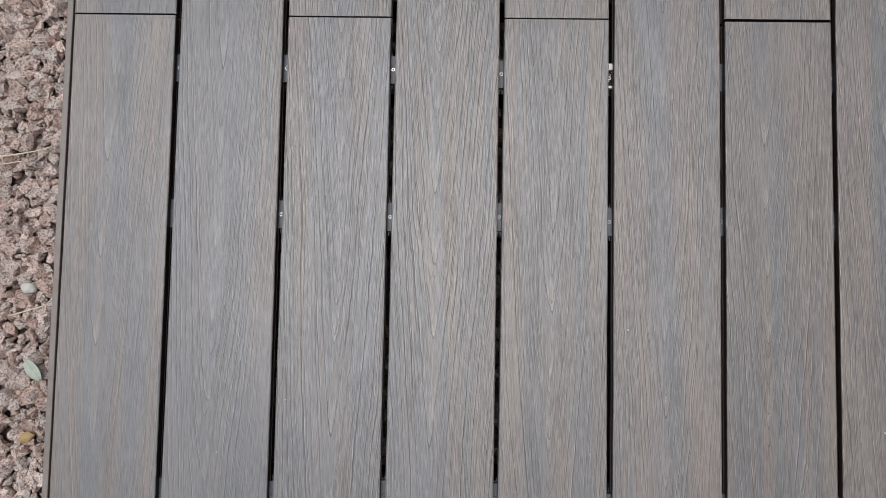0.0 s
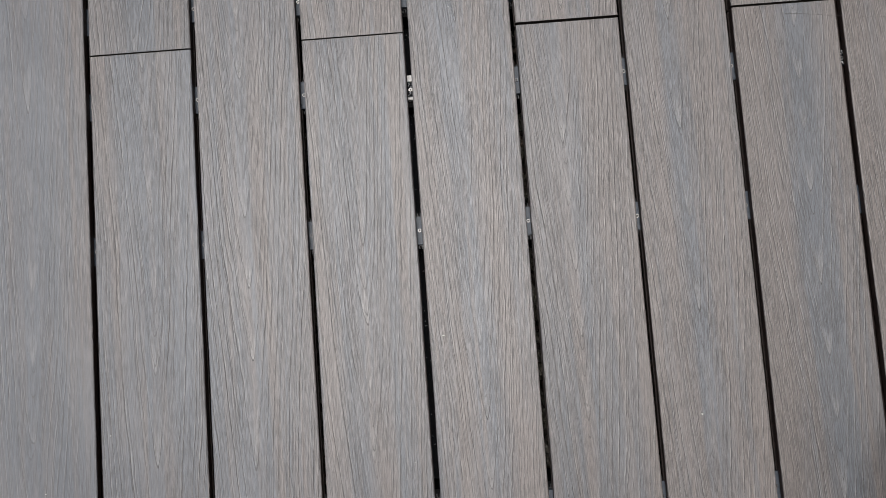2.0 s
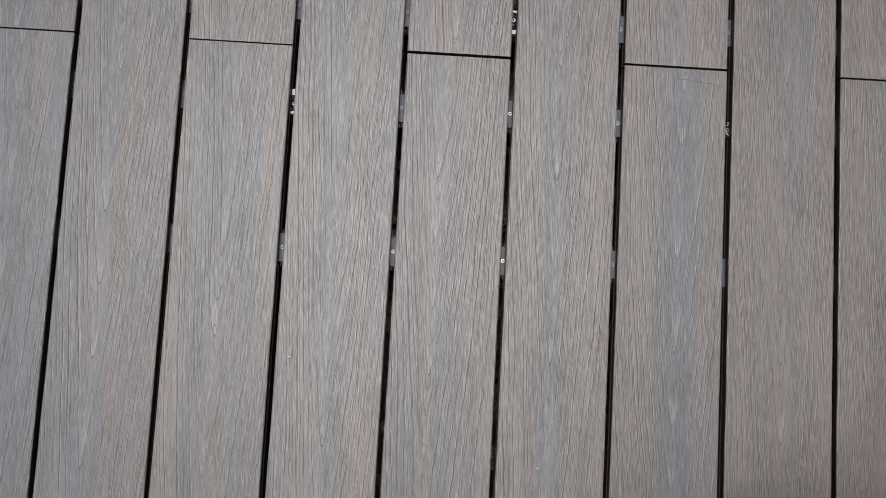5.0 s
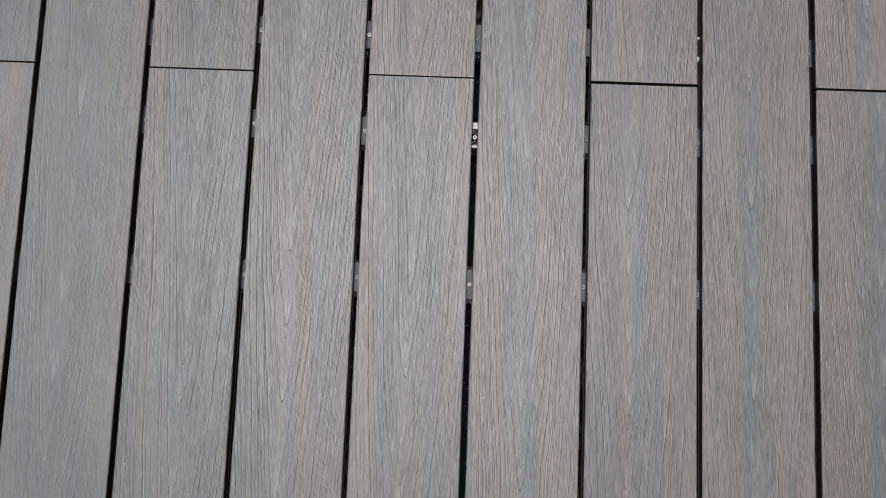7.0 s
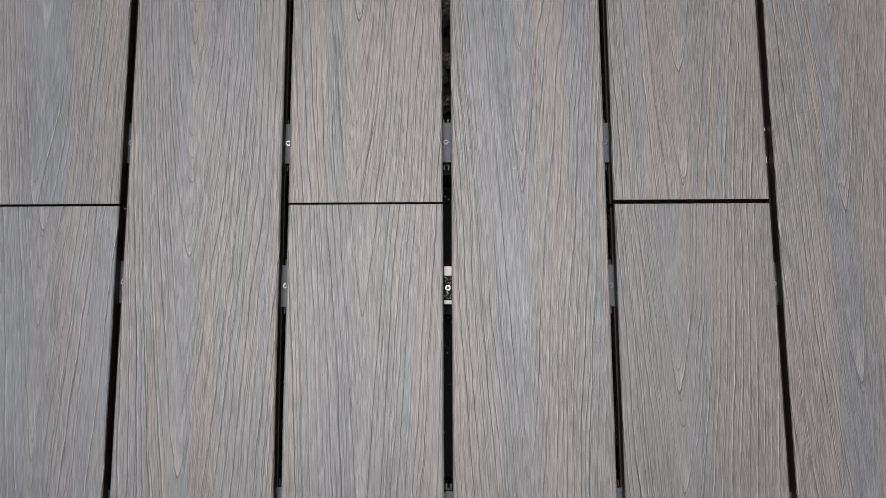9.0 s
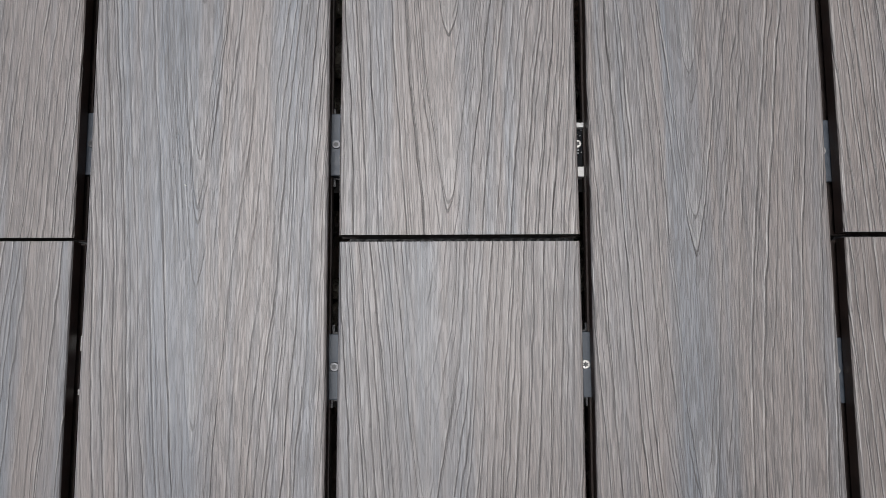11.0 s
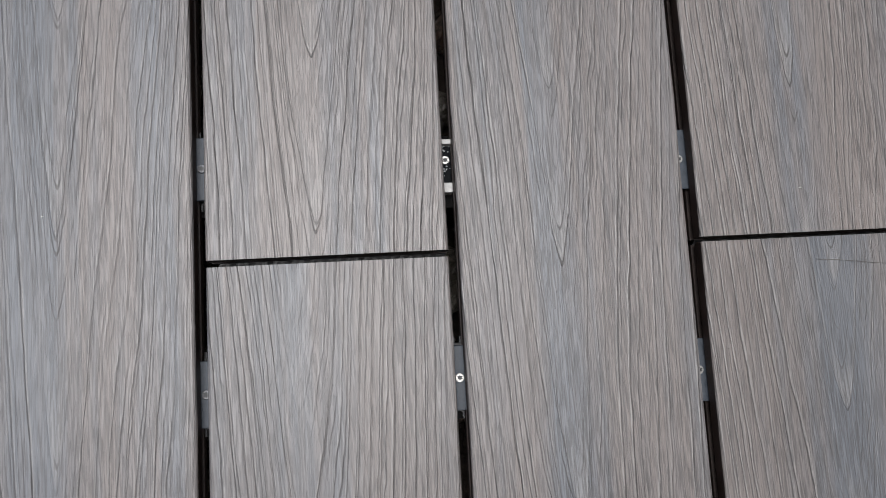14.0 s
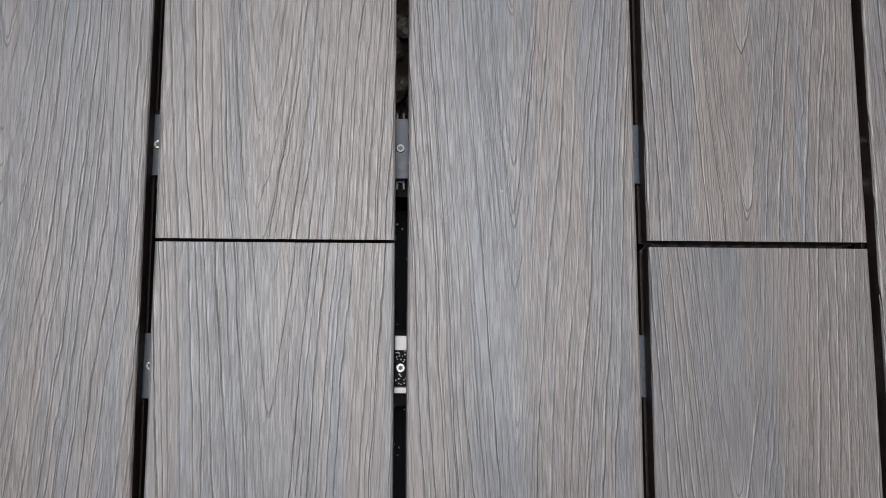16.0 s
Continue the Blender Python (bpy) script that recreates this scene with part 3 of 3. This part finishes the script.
def wicker_basket():
    basket = tagged(new("wicker_basket"), "bleached cream wicker basket with black feet on the deck", "basket")
    inset = 0.0075
    loop = rounded_loop(BX0 + inset, BX1 - inset, BY0 + inset, BY1 - inset, ROUND - inset, 0.0052)
    along, s = [], 0.0
    for i, (p, _) in enumerate(loop):
        along.append(s)
        s += math.dist(p, loop[(i + 1) % len(loop)][0])
    stakes = 2 * round(s / 0.031 / 2)
    gap = s / stakes
    rng = random.Random(5)
    row, z = 0, B_LOW + 0.004
    while z < B_HIGH:
        for twin in range(2):
            pts = []
            wob = rng.uniform(0, 6)
            for (p, nrm), a in zip(loop, along):
                swing = math.cos(math.pi * a / gap + math.pi * row)
                o = 0.0024 * swing + 0.0007 * math.sin(a * 31 + wob)
                dz = 0.0022 * twin + 0.0009 * math.sin(a * 19 + wob * 2)
                pts.append((p[0] + o * nrm[0], p[1] + o * nrm[1], z + dz))
            v, f = tube(pts, rng.uniform(0.00110, 0.00145), 5, closed=True)
            child("weaver", mesh("weaver", v, f, [RATTAN], smooth=True), basket)
        row += 1
        z += 0.0056
    i = 0
    for k in range(stakes):
        while i + 1 < len(along) and along[i + 1] < k * gap:
            i += 1
        p = loop[i][0]
        v, f = tube([(p[0] + rng.uniform(-0.001, 0.001), p[1] + rng.uniform(-0.001, 0.001), B_LOW - 0.006 + (B_HIGH - B_LOW + 0.004) * t / 6) for t in range(7)], 0.0019, 7)
        child("stake", mesh("stake", v, f, [RATTAN_DARK], smooth=True), basket)
    # rolled rim, base, and a lid added out of view to keep the inside dark
    for h, r in ((B_HIGH + 0.004, 0.0075), (B_HIGH + 0.016, 0.0065)):
        v, f = tube([(p[0], p[1], h) for p, _ in loop], r, 8, closed=True)
        child("rim", mesh("rim", v, f, [RATTAN], smooth=True), basket)
    part("base", box(BX0 + 0.014, BX1 - 0.014, BY0 + 0.014, BY1 - 0.014, B_LOW - 0.004, B_LOW + 0.006), BLACK, basket, "black base board")
    lid_loop = rounded_loop(BX0 + 0.004, BX1 - 0.004, BY0 + 0.004, BY1 - 0.004, ROUND, 0.01)
    v, f = tube([(p[0], p[1], B_HIGH + 0.031) for p, _ in lid_loop], 0.0075, 8, closed=True)
    lid = child("lid", mesh("lid", v, f, [RATTAN], smooth=True), basket, None, "flat cream wicker lid added out of view to darken the inside")
    n = round((BX1 - BX0 - 0.03) / 0.0095)
    for k in range(n + 1):
        x = BX0 + 0.015 + (BX1 - BX0 - 0.03) * k / n
        pts = [(x, BY0 + 0.008 + (BY1 - BY0 - 0.016) * t / 40, B_HIGH + 0.031 + 0.003 * math.cos(math.pi * (t / 4 + k))) for t in range(41)]
        child("lid_strand", mesh("lid_strand", *tube(pts, 0.0042, 6), [RATTAN], smooth=True), lid)
    part("inner_board", box(BX0 + 0.012, BX1 - 0.012, BY0 + 0.012, BY1 - 0.012, B_HIGH + 0.010, B_HIGH + 0.016), BLACK, basket, "black board added under the lid to darken the inside")
    # cut strand ends at the foot of the corner
    for (x, y, z, dx, dy) in ((BX0 + 0.006, BY1 - 0.020, B_LOW + 0.012, -0.010, 0.002), (BX0 + 0.006, BY1 - 0.024, B_LOW + 0.008, -0.008, -0.001),
                              (BX0 + 0.004, BY1 - 0.056, B_LOW + 0.008, -0.012, 0.004), (BX0 + 0.004, BY1 - 0.060, B_LOW + 0.004, -0.013, 0.001),
                              (BX0 + 0.004, BY1 - 0.063, B_LOW + 0.009, -0.010, -0.002), (BX0 + 0.012, BY1 - 0.010, B_LOW + 0.004, -0.003, 0.007)):
        v, f = tube([(x, y, z), (x + dx * 0.25, y + dy * 0.4, z - 0.001), (x + dx * 0.45, y + dy * 0.7, z - 0.002)], 0.0010, 6)
        child("strand_end", mesh("strand_end", v, f, [RATTAN_DARK], smooth=True), basket)
    for sx, x in ((1, BX0 - 0.004), (-1, BX1 + 0.004)):
        for sy, y in ((-1, BY1 - 0.013), (1, BY0 + 0.013)):
            # a plate with a clipped corner that tapers down to the deck
            top = [(0, 0), (0.062, 0), (0.062, 0.062), (0.022, 0.046), (0.004, 0.032)]
            low = [(0.044, 0.022), (0.062, 0.022), (0.062, 0.060), (0.052, 0.056), (0.046, 0.044)]
            verts = [(x + sx * a, y + sy * b, z) for ring, z in ((low, 0.0), (top, B_LOW - 0.016), (top, B_LOW - 0.003)) for a, b in ring]
            faces = [(0, 1, 2, 3, 4), (14, 13, 12, 11, 10)] + [(5 * h + k, 5 * h + (k + 1) % 5, 5 * h + 5 + (k + 1) % 5, 5 * h + 5 + k) for h in (0, 1) for k in range(5)]
            bm = bmesh.new()
            made = [bm.verts.new(v) for v in verts]
            for f in faces:
                bm.faces.new([made[k] for k in f])
            bmesh.ops.bevel(bm, geom=list(bm.edges), offset=0.0008, segments=1, affect="EDGES", profile=0.5)
            foot = part("foot", bm, MATT_BLACK, basket, "black plastic corner foot")
            if (sx, sy) == (1, -1):
                for dx, dy in ((0.009, -0.016), (0.005, -0.031)):
                    child("staple", mesh("staple", *tube([(x + dx, y + dy - 0.0016, B_LOW - 0.0032), (x + dx, y + dy, B_LOW - 0.0022), (x + dx, y + dy + 0.0016, B_LOW - 0.0032)], 0.0006, 5), [STEEL]), foot)
    return basket


# it stands a little askew on the deck, about its near corner
wicker_basket().matrix_basis = Matrix.Translation((BX0 + 0.002, BY1 + 0.004, 0)) @ Matrix.Rotation(radians(-5), 4, "Z") @ Matrix.Translation((-BX0, -BY1, 0))


# ---- specks on the boards ----
def crumb(x, y, size, seed):
    v, f = CHIPS[seed % len(CHIPS)]
    me = mesh("crumb", [tuple(p * size) for p in v], f, [CHALK])
    ob = tagged(new("crumb", me), "tiny pale speck of grit or scuffed edge on a deck board", "grit", "crumbs of grit")
    ob.matrix_basis = pose(x, y, size * 0.25)


for x, y, size, seed in ((0.738, -0.407, 0.0042, 1), (1.059, -0.529, 0.0036, 2), (0.214, -0.573, 0.0028, 3), (1.217, 0.030, 0.002, 5), (0.775, 0.031, 0.0018, 4),
                         (0.30, -0.505, 0.0022, 6), (0.69, -0.565, 0.002, 7), (0.25, 0.02, 0.0018, 8)):
    crumb(x, y, size, seed)

# ---- dirt packed in the gap beside the basket ----
def packed_dirt():
    x0, x1, y0, y1, n = CENTRES[8] + WIDE / 2 + 0.0004, CENTRES[9] - WIDE / 2 - 0.0004, -0.745, -0.614, 40
    verts, faces = [], []
    for i in range(n + 1):
        y = y1 + (y0 - y1) * i / n
        for k in range(5):
            rise = 0.0014 * noise.noise(Vector((k * 0.7, y * 160, 3.0))) - (0.004 if i == 0 else 0.0)
            verts.append((x0 + (x1 - x0) * k / 4, y, -0.0042 + rise))
        verts += [(x0, y, -0.0230), (x1, y, -0.0230)]
    for i in range(n):
        a, b = i * 7, i * 7 + 7
        faces += [(a + k, b + k, b + k + 1, a + k + 1) for k in range(4)]
        faces += [(a + 5, b + 5, b, a), (a + 4, b + 4, b + 6, a + 6), (a + 5, a + 6, b + 6, b + 5)]
    faces += [(0, 1, 2, 3, 4, 6, 5), tuple(n * 7 + k for k in (5, 6, 4, 3, 2, 1, 0))]
    return tagged(new("packed_dirt", mesh("packed_dirt", verts, faces, [DIRT])), "grey-brown dirt packed into the gap beside the basket", "dirt")


packed_dirt()
# these four stand in for a pale scuff along the board's edge
for x, y, size, seed in ((1.2985, -0.632, 0.0024, 9), (1.2990, -0.640, 0.0030, 10), (1.2984, -0.647, 0.0022, 11), (1.2992, -0.655, 0.0026, 12)):
    crumb(x, y, size, seed)

# ---- a stray fibre across two boards ----
v, f = tube([(1.2215, -0.0140, 0.0007), (1.226, -0.0146, 0.0005), (1.236, -0.0152, 0.0006), (1.252, -0.0172, 0.0005), (1.268, -0.0190, 0.0007), (1.283, -0.0222, 0.0005),
             (1.292, -0.0228, 0.0008), (1.304, -0.0240, 0.0005), (1.321, -0.0262, 0.0006), (1.338, -0.0270, 0.0005), (1.352, -0.0288, 0.0006)], lambda s: 0.00019 - 0.00010 * s, 5)
tagged(new("plant_fibre", mesh("plant_fibre", v, f, [FIBRE], smooth=True)), "thin dark dry plant fibre lying across the boards", "fibre")

# ---- single chips at the deck's edge ----
rng = random.Random(21)
chip_meshes = [(mesh("stone", [tuple(p * size) for p in v], f, [STONE]), size) for v, f in FINE_CHIPS for size in (0.020, 0.026, 0.031, 0.040)]
step = 0.0160
for i in range(6):
    for j in range(50):
        me, s = rng.choice(chip_meshes)
        x = min(-0.0150 - s * 0.34, -0.110 + (i + rng.random()) * step)
        m = pose(x, -0.70 + (j + rng.random()) * step, BED_Z + 0.011 + rng.uniform(-0.003, 0.004), rng.uniform(0, 360), rng.uniform(0, 360), rng.uniform(0, 360))
        child("stone", me, bed, m)

# ---- boards ----
def board_mesh(length, seed):
    """A grooved board whose sides wander by a fraction of a millimetre."""
    w = WIDE / 2
    half = [(w - 0.0016, 0.0), (w - 0.0005, -0.0005), (w, -0.0016), (w, -0.0105), (w - 0.009, -0.0107), (w - 0.009, -0.0160), (w, -0.0162), (w, -THICK)]
    prof = [(-x, z) for x, z in half][::-1] + half
    n, rows = len(prof), round(length / 0.045)
    verts, faces, index = [], [], []
    for i in range(rows + 1):
        y = length * (i / rows - 0.5)
        left, right = (0.0005 * noise.noise(Vector((y * 17, seed * 5.3, side))) + 0.0004 * noise.noise(Vector((y * 3, seed * 2.7, side))) for side in (0.0, 9.0))
        verts += [(x + (left if x < 0 else right), y, z) for x, z in prof]
    for i in range(rows):
        for k in range(n):
            l = (k + 1) % n
            faces.append((i * n + k, (i + 1) * n + k, (i + 1) * n + l, i * n + l))
            index.append(0 if 5 <= k <= 9 else 1)
    faces += [tuple(range(n)), tuple(rows * n + k for k in range(n))[::-1]]
    index += [1, 1]
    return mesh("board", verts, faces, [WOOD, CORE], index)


# lean of single boards towards taupe (1) or blue-grey (0): column, and -1 or 1 for the piece below or above the joint
TONE = {(0, -1): 0.5, (0, 1): 0.35, (1, 0): 0.25, (2, -1): 0.22, (2, 1): 0.3, (3, 0): 0.32, (4, -1): 0.5, (4, 1): 0.7, (5, 0): 0.6,
        (6, -1): 0.7, (6, 1): 0.75, (7, 0): 0.65, (8, -1): 0.5, (8, 1): 0.8, (9, 0): 0.9, (10, -1): 0.9, (10, 1): 0.8, (11, 0): 0.85}
VALUE = (0.46, 0.32, 0.28, 0.38, 0.30, 0.44, 0.40, 0.50, 0.64, 0.32, 0.64, 0.60, 0.42, 0.78, 0.50, 0.38, 0.42, 0.36)      # and its own lightness, with the uneven light across the deck painted in
HEART = {11: 0.5, 12: 1.0, 13: 0.5, 14: 1.0, 15: 1.0, 16: 0.6, 17: 0.8}      # boards with a cooler heart
tones = []


def joint_strip():
    """A black ribbed strip seated under a butt joint."""
    v, f, n, w = [], [], 112, WIDE - 0.004
    for i in range(n + 1):
        x = w * (i / n - 0.5)
        h = 0.0009 * (0.5 + 0.5 * math.cos(2 * math.pi * i / 9))
        v += [(x - 0.0012, -0.006, -0.0205), (x, -0.0022, -0.0170 + h), (x + 0.0024, 0.0022, -0.0170 + h), (x + 0.0036, 0.006, -0.0205)]
    for i in range(n):
        for k in range(3):
            a = i * 4 + k
            f.append((a, a + 4, a + 5, a + 1))
        f.append((i * 4, i * 4 + 3, i * 4 + 7, i * 4 + 4))
    f += [(0, 1, 2, 3), (4 * n + 3, 4 * n + 2, 4 * n + 1, 4 * n)]
    return mesh("joint_strip", v, f, [RUBBER])


JOINT_Y = {0: 0.0012, 8: 0.0012}      # joints a little out of line with the rest
JOINT = {0: 0.0022, 2: 0.0022, 4: 0.0020, 6: 0.0040, 8: 0.0030}
strip = joint_strip()
whole = [board_mesh(2 * HALF, s) for s in range(3)]
rng = random.Random(31)
for k in range(BOARDS):
    x = CENTRES[k]
    if k % 2:
        tones.append((child("board", whole[k // 2 % 3], deck, pose(x, 0, rng.uniform(-0.0003, 0.0003))), TONE.get((k, 0), rng.random())))
    else:
        g = JOINT.get(k, 0.0025)
        mid = JOINT_Y.get(k, 0.0)
        child("joint_strip", strip, deck, pose(x, mid, -0.0025), "black ribbed rubber strip in the joint")
        piece = board_mesh(HALF - g / 2, k + 11)
        for s in (-1, 1):
            tones.append((child("board", piece, deck, pose(x, mid + s * (HALF + g / 2) / 2, rng.uniform(-0.0003, 0.0003))), TONE.get((k, s), rng.random())))
for i, (ob, tone) in enumerate(tones):
    ob.color = (tone, 0.44 if i < 3 else 0.72 if i < 11 else 0.80, VALUE[i] if i < len(VALUE) else 0.5, HEART.get(i, 0.15))      # the boards by the gravel are the smoothest
